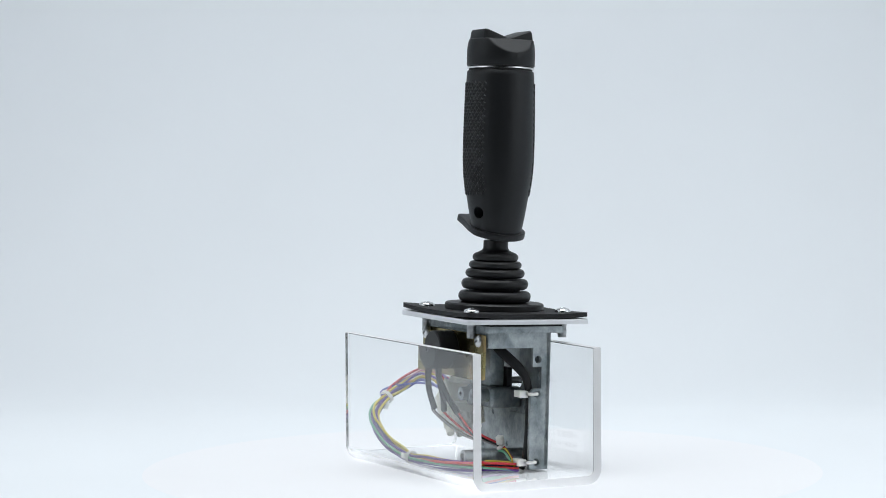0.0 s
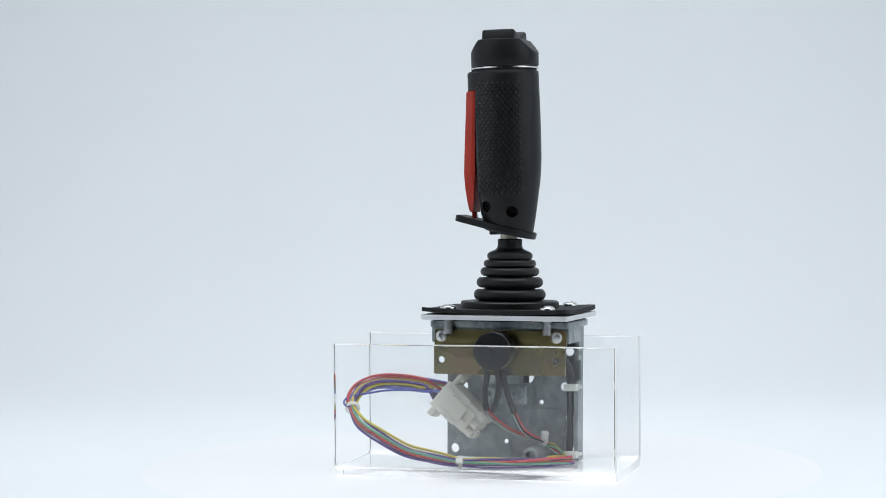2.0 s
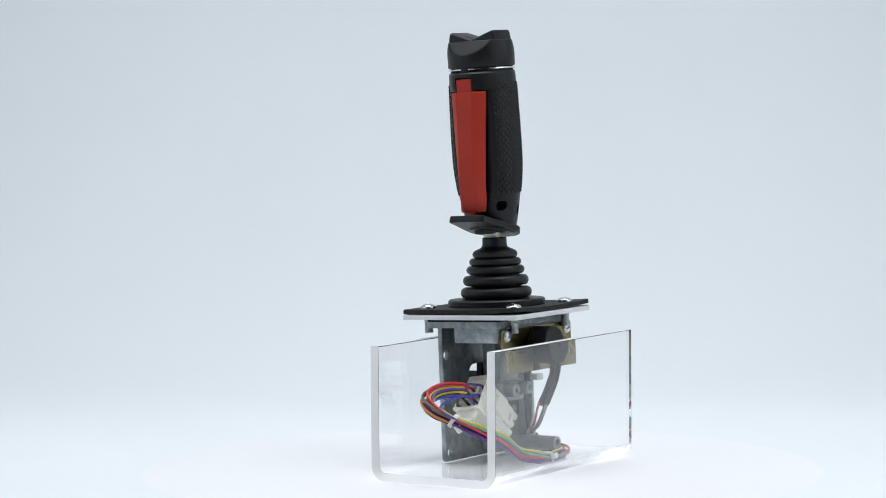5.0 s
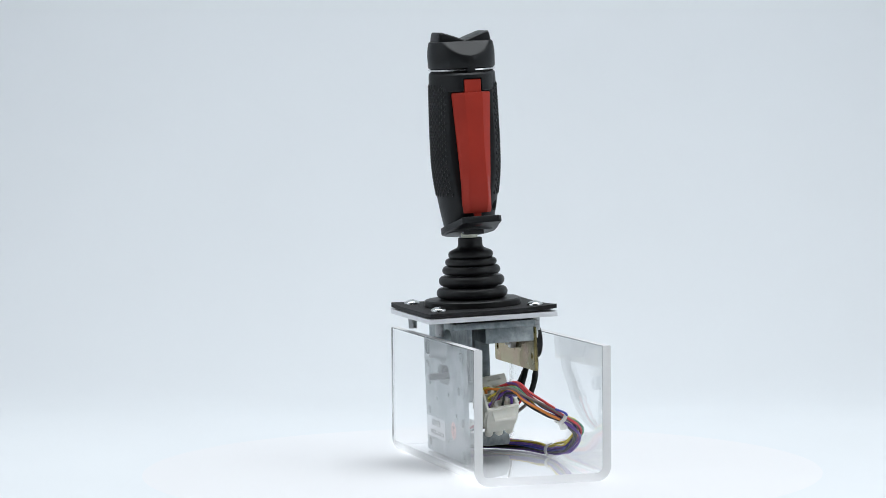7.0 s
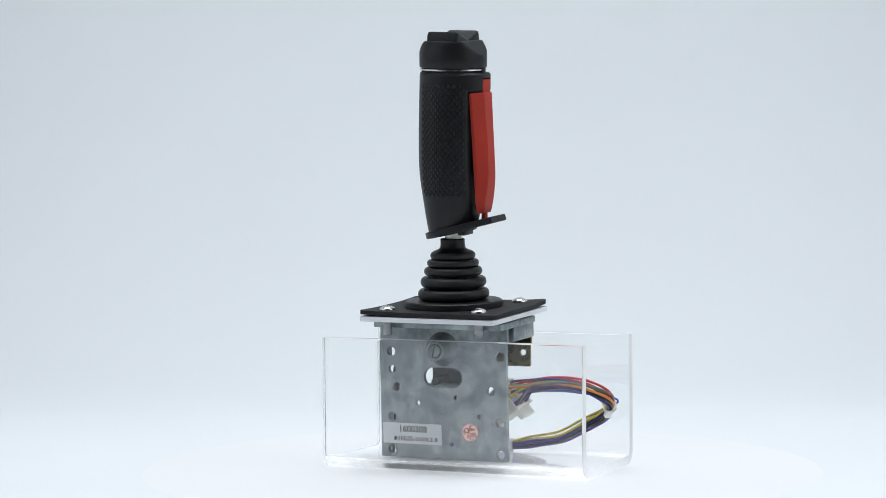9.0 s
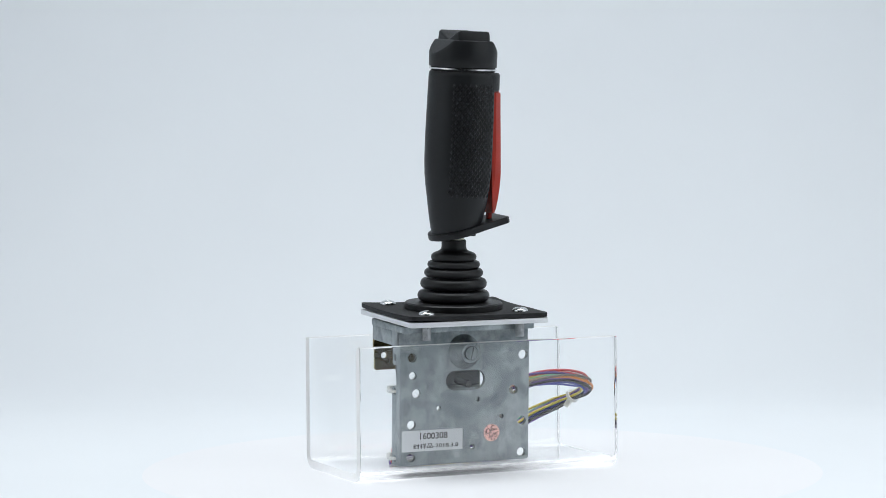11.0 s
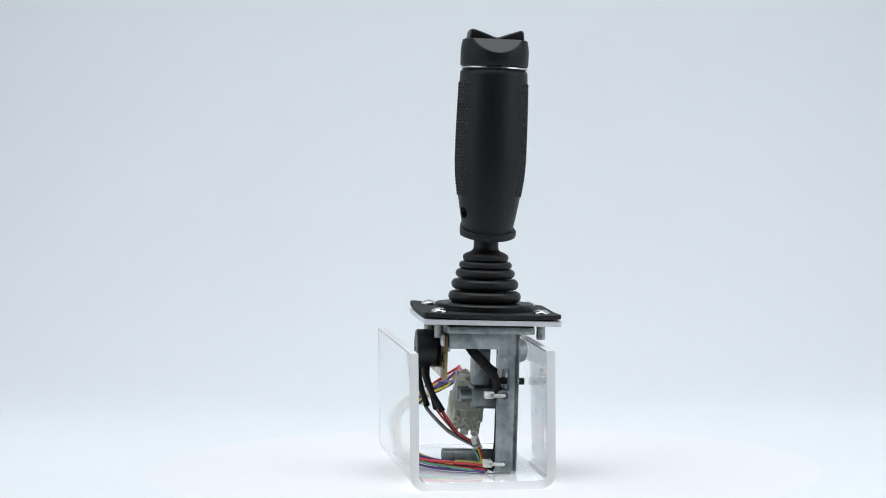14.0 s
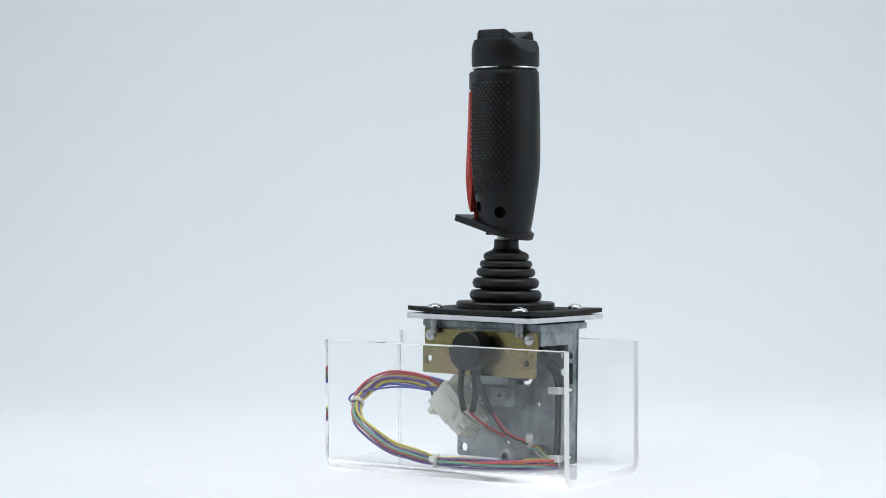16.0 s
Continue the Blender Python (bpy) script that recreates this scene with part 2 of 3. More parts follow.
FLOOR_Z = -0.0005
sweep = [(-0.9, FLOOR_Z), (-0.6, FLOOR_Z), (0.40, FLOOR_Z)]
sweep += [(0.40 + 0.38 * math.sin(radians(a)), FLOOR_Z + 0.38 * (1 - math.cos(radians(a)))) for a in range(6, 91, 6)]
sweep += [(0.78, 1.0), (0.78, 1.75)]
sheet("backdrop", [[(x, y, z) for x in np.linspace(-1.2, 1.2, 9)] for y, z in sweep], "seamless pale blue-white backdrop sweeping up from the floor", "backdrop")
# added out of view: keeps bright floor out of the acrylic's reflections
sheet("floor", [[(x, y, FLOOR_Z) for x in (-1.2, 1.2)] for y in (-2.4, -0.9)], "unseen dark floor sheet, added to cut reflections in the acrylic", "floor", M_DARKENER)
sheet("wall_left", [[(-1.2, y, z) for y in (-2.4, 0.78)] for z in (FLOOR_Z, 1.75)], "white fabric side of a photo tent", "wall")
sheet("wall_right", [[(1.2, y, z) for y in (-2.4, 0.78)] for z in (FLOOR_Z, 1.75)], "white fabric side of a photo tent", "wall")
# added out of view: keeps light from the camera side low
sheet("front_darkener", [[(x, -2.4, z) for x in (-1.2, 1.2)] for z in (FLOOR_Z, 1.75)], "unseen dark sheet behind the camera, added to dim the front light", "wall", M_DARKENER)
sheet("ceiling", [[(x, y, 1.75) for x in (-1.2, 1.2)] for y in (-2.4, 0.78)], "white fabric roof of a photo tent", "ceiling")

# ---- turntable ----
turntable = thing("turntable", "round matt white display turntable on the floor sheet", "turntable")
disc = part("disc", lathe([(0, -0.5), (196, -0.5), (196, 0), (0, 0)], 192), M_DISC, turntable)
part("rim", lathe([(196.0, -0.5), (224, -0.5), (224, -0.48), (218, -0.40), (205, -0.10), (196.0, 0), (196.0, -0.5)], 192), M_DISC, turntable, "low feathered white rim")

# ---- acrylic stand: a U channel, open at both ends ----
stand = thing("acrylic_stand", "clear acrylic U-shaped display stand with polished edges", "display stand")


def u_section(x):
    w, h, t, r = 46.0, 86.8, 5.6, 10.0
    out = [(-w, h), (-w, r)]
    out += [(-w + r - r * math.cos(radians(a)), r - r * math.sin(radians(a))) for a in range(15, 90, 15)] + [(-w + r, 0), (w - r, 0)]
    out += [(w - r + r * math.sin(radians(a)), r - r * math.cos(radians(a))) for a in range(15, 90, 15)] + [(w, r), (w, h), (w - t, h), (w - t, r)]
    k = r - t
    out += [(w - t - k + k * math.cos(radians(a)), r - k * math.sin(radians(a))) for a in range(15, 90, 15)] + [(w - r, t), (-w + r, t)]
    out += [(-w + r - k * math.sin(radians(a)), r - k * math.cos(radians(a))) for a in range(15, 90, 15)] + [(-w + t, r), (-w + t, h)]
    return [(x, y, z) for y, z in out]


bm = loft([u_section(-92.5), u_section(92.5)])
bmesh.ops.recalc_face_normals(bm, faces=bm.faces)
sharp = [e for e in bm.edges if len(e.link_faces) == 2 and e.calc_face_angle(0) > radians(60)]
bmesh.ops.bevel(bm, geom=sharp, offset=0.35, segments=1, affect="EDGES")
channel = part("channel", bm, M_ACRYLIC, stand)
channel.visible_shadow = False
# thin milky skins on the cut faces stand for light gathered in clear edges
for x0, x1 in ((-92.75, -92.52), (92.52, 92.75)):
    part("edge_light_skin", loft([u_section(x0), u_section(x1)]), M_EDGE_LIGHT, stand, "milky skin standing for light in the clear edge").visible_shadow = False
for y0, y1 in ((-45.6, -40.8), (40.8, 45.6)):
    part("edge_light_skin", box(-92.2, 92.2, y0, y1, 86.82, 87.0, 0), M_EDGE_LIGHT, stand, "milky skin standing for light in the clear edge").visible_shadow = False

# ---- the joystick ----
joystick = thing("joystick", "black industrial joystick with red trigger, bellows boot and open zinc body", "joystick")

# flange: gasket over plate, four screws
def rubber_sheet(hx, hy, r, thick, nx=26, ny=24):
    """A sheet with round corners, three of which have curled up a little."""
    bm = bmesh.new()
    layers = []
    for z in (-thick / 2, thick / 2):
        grid = []
        for i in range(nx + 1):
            row = []
            for j in range(ny + 1):
                x, y = hx * (2 * i / nx - 1), hy * (2 * j / ny - 1)
                cx, cy = max(0, abs(x) - (hx - r)), max(0, abs(y) - (hy - r))
                if cx and cy and math.hypot(cx, cy) > r:
                    k = r / math.hypot(cx, cy)
                    x, y = math.copysign(hx - r + cx * k, x), math.copysign(hy - r + cy * k, y)
                curl = 1.5 * max(0, (-x / hx - y / hy) - 1.15) ** 2 + 0.9 * max(0, (x / hx + y / hy) - 1.15) ** 2 + 1.1 * max(0, (x / hx - y / hy) - 1.15) ** 2
                wave = 0.12 * math.sin(0.11 * x + 1) * math.sin(0.13 * y)
                row.append(bm.verts.new((x, y, z + 1.5 * curl + max(0, wave))))
            grid.append(row)
        layers.append(grid)
    for g in layers:
        for a, b in zip(g, g[1:]):
            for j in range(ny):
                bm.faces.new((a[j], b[j], b[j + 1], a[j + 1]))
    lo, hi = ([*[g[i][0] for i in range(nx)], *[g[nx][j] for j in range(ny)], *[g[i][ny] for i in range(nx, 0, -1)], *[g[0][j] for j in range(ny, 0, -1)]] for g in layers)
    for i in range(len(lo)):
        k = (i + 1) % len(lo)
        bm.faces.new((lo[i], lo[k], hi[k], hi[i]))
    return bm


part("gasket", rubber_sheet(48.8, 44.2, 3.5, 2.7), M_GASKET, joystick, "black rubber flange gasket, curled at a corner", Matrix.Translation((0, 0, -3.6)))
part("mounting_plate", pierced(round_rect(-48.7, 48.7, -44.2, 44.2, 2.5), [], 3.3, 0.3), M_PLATE, joystick, "light grey metal mounting plate", Matrix.Translation((0, 0, -7.2)))
for sx, sy in ((-33, -33), (33, -33), (33, 33), (-33, 33)):
    dome = [(0, -4.0), (5.2, -2.2), (5.2, -1.6)] + [(5.3 * math.cos(radians(a)), -1.6 + 2.5 * math.sin(radians(a))) for a in range(15, 71, 11)] + [(1.7, 0.85), (1.55, -0.6), (0, -0.6)]
    head = part("screw", lathe(dome, 32), M_STEEL, joystick, "domed steel screw", Matrix.Translation((sx, sy, 0)))
    shank = [(0, -8.5), (3, -8.5)]
    z = -8.7
    while z > -18.4:
        shank += [(3.0, z), (2.65, z - 0.3), (3.0, z - 0.6)]
        z -= 0.75
    part("shank", lathe(shank + [(2.4, z), (0, z)], 20), M_ZINC_BRIGHT, head, "threaded screw end", Matrix.Translation((sx, sy, 0)))

# bellows boot
boot = [(0, -2.3), (31.8, -2.3), (32.3, -1.8), (32.3, 1.4), (31.4, 2.2), (20, 2.4)]
for zc, r, h, rg in ((6.4, 23.7, 3.5, 16.4), (14.4, 21.9, 3.4, 15.6), (21.4, 19.4, 2.9, 14.2), (26.8, 17.3, 2.5, 12.6)):
    b = 2.9 if h > 3 else h
    boot.append((rg + 1.2, zc - h + 0.15))
    boot += [(r - b + b * math.cos(radians(a)), zc + h * math.sin(radians(a))) for a in range(-75, 76, 15)]
    boot.append((rg, zc + h - 0.1))
boot += [(12.4, 29.0), (13.9, 29.5), (14.8, 30.6), (15.0, 32.0), (14.7, 33.2), (13.7, 34.2), (12.0, 35.0), (10.2, 35.7), (8.9, 36.5), (8.3, 37.5), (8.1, 38.6), (8.1, 42.4), (7.6, 43.0), (0, 43.0)]
part("boot", lathe(boot, 80), M_RUBBER, joystick, "black rubber bellows boot")

# handle, leaning slightly on its own shaft
HM = Matrix.Translation((-0.8, 0.7, 40)) @ pose(0, 0, 0, -0.9, -1.74, 0) @ Matrix.Translation((0, 0, -40))
part("shaft", rod((0, 0, 40), (0, 0, 52), 5.6, 0.3), M_SHAFT, joystick, "pale metal shaft", HM)

GRIP = [(46, 15.4), (52, 16.6), (58, 17.9), (65, 19.2), (72.5, 20.4), (79, 21.4), (86, 22.2), (95, 22.7), (110, 22.8), (125, 22.6), (140, 22.3), (150, 22.1), (152.6, 21.9), (153.4, 21.2)]


def grip_r(z):
    return float(np.interp(z, [g[0] for g in GRIP], [g[1] for g in GRIP]))


def grip_section(z, r, n=96):
    s = max(0.0, min(1.0, (68 - z) / 22))
    out = []
    for i in range(n):
        a = 2 * math.pi * i / n
        x, y = r * math.cos(a), r * math.sin(a)
        x = max(x, -17.0)
        out.append((x, y, z - s * 0.236 * x))
    return out


zs = sorted({g[0] for g in GRIP} | set(range(55, 150, 5)))
grip_bm = loft([grip_section(z, grip_r(z)) for z in zs])
holes = [rod((7.0, -26, 60.2), (6.4, -10.5, 60.8), 3.8, 0.01, 24), rod((-11.5, -26, 64.0), (-10.5, -9.5, 64.6), 3.5, 0.01, 24)]
part("grip", cut(grip_bm, *holes), M_GRIP, joystick, "black moulded plastic handgrip", HM, angle=40)
for x, z, y in ((6.5, 60.6, -12.2), (-10.7, 64.4, -11.0)):
    part("recessed_screw", rod((x, y + 1.6, z), (x, y, z), 2.5, 0.3, 16, 1.2, 1.0), M_DARK, joystick, "dark recessed screw", HM)


def knurl(side):
    """Rows of small four-sided studs over one cheek of the grip."""
    v, f = [], []
    z, row = 73.4, 0
    while z < 146:
        x = -14.8 + (1.65 if row % 2 else 0)
        while x < 14.8:
            r = grip_r(z)
            y = math.sqrt(r * r - x * x)
            nrm = Vector((x, y, 0)) / r
            t = Vector((-nrm.y, nrm.x, 0))
            c = Vector((x, y, z))
            k = len(v)
            for p in (c + t * 1.4 - nrm * 0.15, c + Vector((0, 0, 1.85)) - nrm * 0.15, c - t * 1.4 - nrm * 0.15, c - Vector((0, 0, 1.85)) - nrm * 0.15,
                      c + t * 0.4 + nrm * 0.7, c + Vector((0, 0, 0.6)) + nrm * 0.7, c - t * 0.4 + nrm * 0.7, c - Vector((0, 0, 0.6)) + nrm * 0.7):
                v.append((p.x, p.y * side, p.z))
            f += [(k + i, k + (i + 1) % 4, k + 4 + (i + 1) % 4, k + 4 + i) for i in range(4)] + [(k + 4, k + 5, k + 6, k + 7)]
            x += 3.3
        z += 2.15
        row += 1
    me = bpy.data.meshes.new("knurling")
    me.from_pydata(v, [], f)
    ob = part("knurling", me, M_GRIP, joystick, "raised diamond knurling", HM, angle=10)
    ob["kind"] = "stuff"


knurl(1)
knurl(-1)

# trigger housing on top of the flat and the red trigger
yoke_side = [(-6, 20.9), (-11, 19.0), (-15.5, 16.2), (-19.3, 13.0), (-22.4, 9.6), (-24.0, 6.6), (-24.5, 3.0)]
yoke_out = [(x, -y) for x, y in yoke_side] + yoke_side[::-1]
yoke = cut(loft([[(x * k, y * k, z) for x, y in yoke_out] for z, k in ((141.2, 0.97), (142.0, 1.0), (152.0, 1.0), (153.2, 0.96))]), box(-30, -17.6, -6.2, 6.2, 130, 149.8, 0))
part("trigger_yoke", yoke, M_GRIP, joystick, "black plastic trigger housing", HM)


def lever():
    secs = []
    for z, xo, xi, wi, wo in ((61.3, -24.6, -21.4, 6.0, 9.2), (64, -25.4, -21.2, 6.3, 9.7), (70, -26.4, -20.6, 6.6, 10.0), (77, -27.4, -20.2, 6.3, 9.8), (84, -28.0, -19.8, 5.9, 10.0), (88, -28.1, -19.6, 5.8, 10.2), (107, -27.3, -18.8, 5.4, 11.1),
                              (126, -26.0, -17.9, 6.0, 12.2), (139.4, -25.2, -17.4, 6.4, 13.0), (140.5, -24.8, -17.8, 6.2, 12.6)):
        c = min(xo + 6.2, xi - 0.5)
        secs.append([(xi, -wo, z), (c, -wo, z), (xo + 0.5, -wi - 0.4, z), (xo, -wi + 0.4, z), (xo, wi - 0.4, z), (xo + 0.5, wi + 0.4, z), (c, wo, z), (xi, wo, z)])
    return join(loft(secs), box(-24.2, -18.5, -5.7, 5.7, 137, 149.0, 0.5))


trigger = part("trigger", lever(), M_RED, joystick, "red plastic trigger lever", HM, angle=20)
part("trigger_stem", box(-24.2, -21.6, -2.0, 2.6, 53, 62.5, 0.3), M_RED, trigger, "red plastic stem", HM)
part("trigger_catch", box(-20.5, -16.5, -3, 3, 86, 105, 0.6), M_GRIP, joystick, "black catch behind the trigger", HM)

# hand rest: a sloping plate with a tongue under the trigger
rest = [(-34, -11.5), (-32, -13.4), (-20, -15.0), (-8, -17.4)] + [(18.7 * math.cos(radians(a)), 18.7 * math.sin(radians(a))) for a in range(-80, 81, 10)] + [(-8, 17.4), (-20, 15.0), (-32, 13.4), (-34, 11.5)]
part("hand_rest", pierced(rest, [], 4.4, 0.7), M_GRIP, joystick, "black sloping hand rest plate", HM @ pose(0, 0, 48.9, 0, 15.2, 0))
part("rest_block", box(-11.5, -6.5, -7, 7, 46.0, 50.8, 0.6), M_GRIP, joystick, "", HM)

# ring and thumb cap
part("cap_neck", lathe([(0, 152.8), (20.7, 152.8), (20.7, 157), (0, 157)], 64), M_DARK, joystick, "", HM)
part("trim_ring", lathe([(20.5, 154.5), (21.8, 154.5), (22.05, 154.7), (22.05, 155.6), (21.8, 155.8), (20.5, 155.8), (20.5, 154.5)], 96), M_STEEL, joystick, "bright chrome trim ring", HM)
part("ring_gap", box(-22.3, -19, -2.6, 2.6, 153.4, 156.6, 0.2), M_GRIP, joystick, "", HM)


def cap_section(z, r, xlim, n=96):
    out = []
    for i in range(n):
        a = 2 * math.pi * i / n
        x, y = r * math.cos(a), r * math.sin(a)
        out.append((max(-xlim, min(xlim, x)), y, z))
    return out


cap = loft([cap_section(156.4, 21.8, 30), cap_section(156.9, 22.2, 30), *[cap_section(164.4 + 0.6 * i, 22.3 - 0.0052 * i * i, 22.3 - 0.555 * i) for i in range(16)], cap_section(173.7, 20.4, 13.5), cap_section(173.9, 19.6, 12.9)])
part("thumb_cap", cap, M_GRIP, joystick, "black plastic thumb cap", HM, angle=40)
prof = [(-18.2, 172.5), (-17.3, 178.6), (-16.5, 179.9), (-15.2, 180.0), (-8, 177.6), (-2, 175.4), (0, 174.9), (2, 175.4), (8, 177.6), (15.2, 180.0), (16.5, 179.9), (17.3, 178.6), (18.2, 172.5)]
bar = loft([[(x, y * s, z - d) for y, z in prof] for x, s, d in ((-11.0, 0.92, 2.2), (-10.8, 0.965, 1.0), (-10.2, 0.99, 0.35), (-9.2, 1, 0), (9.2, 1, 0), (10.2, 0.99, 0.35), (10.8, 0.965, 1.0), (11.0, 0.92, 2.2))])
part("thumb_rocker", bar, M_GRIP, joystick, "black saddle-shaped rocker", HM)

# ---- cast body ----
YB = 18.0        # back face
BACK = Matrix(((1, 0, 0, 0), (0, 0, -1, YB - 1.6), (0, 1, 0, 0), (0, 0, 0, 1)))   # plate xy -> joystick xz
slot = [(13.5 - 6.3 + 6.3 * math.cos(radians(a)), -47.4 + 6.3 * math.sin(radians(a))) for a in range(-90, 91, 15)]
slot += [(-14 + 6.3 + 6.3 * math.cos(radians(a)), -47.4 + 6.3 * math.sin(radians(a))) for a in range(90, 271, 15)]
round_holes = [(37.5, -31.3, 2.9), (37.0, -43.0, 2.5), (34.3, -54.7, 2.9), (37.7, -75.0, 2.9), (38.0, -96.4, 2.9), (-41.5, -32.4, 3.1), (-34.6, -55.4, 2.9), (-41.0, -76.0, 2.9), (-40.8, -97.0, 2.9),
               (18.5, -65.1, 1.5), (-9.3, -60.5, 1.5), (-26.3, -72.5, 1.5), (-5.5, -91.5, 1.5)]
back = part("back_plate", pierced(round_rect(-46, 46, -102.6, -11.5, 2.5), [slot] + [circle(*h) for h in round_holes], 3.2, 0.4), M_ZINC, joystick, "mottled grey cast zinc plate", BACK)
SIDE = Matrix(((0, 0, 1, 44.5), (1, 0, 0, 0), (0, 1, 0, 0), (0, 0, 0, 1)))        # plate xy -> joystick yz
side = part("side_flange", pierced([(4.2, -102.4), (17.9, -102.4), (17.9, -10), (5.2, -10), (5.2, -36.5), (11.6, -36.5), (11.6, -50), (6, -50.5), (4.2, -52.5)], [circle(9, -31.6, 2.3), circle(9, -53.8, 2.2), circle(9.4, -97.8, 2.2)], 3.0, 0.4), M_ZINC, joystick, "", SIDE)
part("head_block", box(-45.6, 46.2, -27.5, 5.6, -24.2, -13, 0.8), M_ZINC, joystick, "grey cast zinc head block")
part("head_lip", pierced(round_rect(-46.5, 46.8, -29, 27.5, 2), [], 4.2, 0.5), M_ZINC, joystick, "", Matrix.Translation((0, 0, -12.3)))
part("head_seal", pierced(round_rect(-45, 45.5, -28, 27, 2), [], 1.6, 0.3), M_GASKET, joystick, "black seal under the plate", Matrix.Translation((0, 0, -9.5)))
part("gimbal_column", box(-14, 9, -6.5, 4.0, -52, -23, 1.0), M_ZINC, joystick, "grey cast gimbal column")
# the enclosed body's shade is put into this block's colour
part("gimbal_yoke", box(-15, 12.0, 4.6, 8.5, -56, -39.5, 0.8), M_SHADED_STEEL, joystick, "gimbal yoke, coloured dark for the shade behind the slot")
part("gimbal_housing", box(-16, 14, -8.0, 15.0, -66, -52, 2.6, 4), M_ZINC, joystick)
part("raised_pad", pierced(round_rect(-2, 34.5, -99.5, -69, 5), [], 1.6, 0.5), M_ZINC, joystick, "", Matrix(((1, 0, 0, 0), (0, 0, -1, 14.6), (0, 1, 0, 0), (0, 0, 0, 1))))
part("boss", rod((-9.0, -6, -58), (-9.0, -15.4, -58), 4.5, 0.5, 32, 1.5), M_ZINC, joystick, "bored cast boss")
part("boss", rod((7.9, -6, -57.8), (7.9, -15.4, -57.8), 4.5, 0.5, 32, 1.5), M_ZINC, joystick, "bored cast boss")
pivot = part("pivot_boss", moved(lathe([(0, 0), (11.5, 0), (9.2, 3.5), (8.2, 6), (7.0, 9.5), (6.4, 10.3), (5.0, 10.3), (4.8, 9.6), (0, 9.6)], 40), axis_to((0.4, YB - 0.2, -28.6), (0.4, YB + 9, -28.6))), M_ZINC, joystick, "cast pivot boss")
part("pivot_screw", cut(rod((0.4, YB + 9, -28.6), (0.4, YB + 11.6, -28.6), 4.5, 0.5, 32), moved(box(-0.8, 0.8, YB + 10.3, YB + 14, -6, 6, 0), Matrix.Translation((0.4, 0, -28.6)) @ pose(0, 0, 0, 0, -12, 0))), M_ZINC, pivot, "slotted steel screw")
part("stop_pin", rod((1.5, 6, -48.8), (1.5, 27.6, -48.8), 2.3, 0.4, 24), M_SHADED_STEEL, joystick, "dark steel stop pin through the slot")
part("standoff", rod((22, YB - 3, -95.8), (21, -27.6, -96.0), 4.9, 0.5, 32, 2.6), M_ZINC, joystick, "round metal standoff")

# bracket with buzzer
FRONT = Matrix(((1, 0, 0, 0), (0, 0, -1, -29.2), (0, 1, 0, 0), (0, 0, 0, 1)))
bracket = part("bracket", pierced(round_rect(-43, 45, -44.6, -15.6, 1.5), [circle(-37.8, -35.2, 2.1), circle(38.4, -35.0, 2.1)], 2.2, 0.25), M_BRACKET, joystick, "yellow chromated steel bracket", FRONT)
for x in (-38.2, 38.6):
    dome = [(0, 0)] + [(3.9, 0.0), (3.9, 0.5)] + [(3.9 * math.cos(radians(a)), 0.5 + 1.9 * math.sin(radians(a))) for a in range(20, 81, 20)] + [(0, 2.4)]
    m = axis_to((x, -30.2, -20.0), (x, -34, -20.0))
    cross = [moved(box(-2.1, 2.1, -0.45, 0.45, 1.2, 4, 0), m @ pose(0, 0, 0, 0, 0, a)) for a in (25, 115)]
    part("bracket_screw", cut(moved(lathe(dome, 28), m), *cross), M_ZINC_BRIGHT, bracket, "cross-head steel screw")
    part("nut", moved(lathe([(0, 0), (3.4, 0), (3.4, 2.6), (0, 2.6)], 6), axis_to((x, -27.9, -20.0), (x, -20, -20.0))), M_BRACKET, bracket)
buzzer = part("buzzer", rod((-0.6, -30.2, -28.3), (-0.6, -44.2, -28.3), 12.4, 0.7, 64, 1.3, 3), M_BUZZ, joystick, "round black plastic buzzer")
part("buzzer_stem", join(rod((-0.6, -28, -28.3), (-0.6, -21.5, -28.3), 2.2, 0.4, 20), moved(lathe([(0, 0), (4.6, 0), (5.0, 0.4), (5.0, 3.2), (4.6, 3.6), (0, 3.6)], 6), axis_to((-0.6, -28.0, -28.3), (-0.6, -20, -28.3)))), M_ZINC_BRIGHT, buzzer, "steel stud and hex nut")


# ---- wiring ----
def wire(name, pts, r, mat, parent=None, label="", seg=8, steps=10):
    return part(name, tube(smooth_path(pts, steps), r, seg), mat, parent or joystick, label, angle=80)


# the plug's own space: x the pins' way (down and across), z towards the bracket side
ax_x = Vector((0.75, -0.15, -0.645)).normalized()
ax_y = Vector((0.02, -1.0, 0.02)).cross(ax_x).normalized()
ax_z = ax_x.cross(ax_y)
CM = Matrix.Translation((-39.2, -3.8, -61.8)) @ Matrix((ax_x, ax_y, ax_z)).transposed().to_4x4()
CELLS, COLUMNS = (-6.4, 0.0, 6.4), (-7.0, 0.0, 7.0)

LOOP = [(-51, -5, -55.5), (-58, -5, -53.5), (-72, -5.5, -52), (-87, -5, -52.5), (-97.5, -6.5, -56), (-102.5, -13, -61.5), (-100.5, -24, -67.5), (-90, -38.5, -76.5), (-76.5, -44.2, -84), (-58, -44, -94), (-39, -44.5, -98), (-21, -44, -100.6),
        (0, -40.5, -100.6), (15, -35.5, -100.6), (28, -25.5, -100.6), (37, -12, -100.8), (41.8, -1, -101.5)]
lp = smooth_path(LOOP, 12)
rnd = random.Random(7)
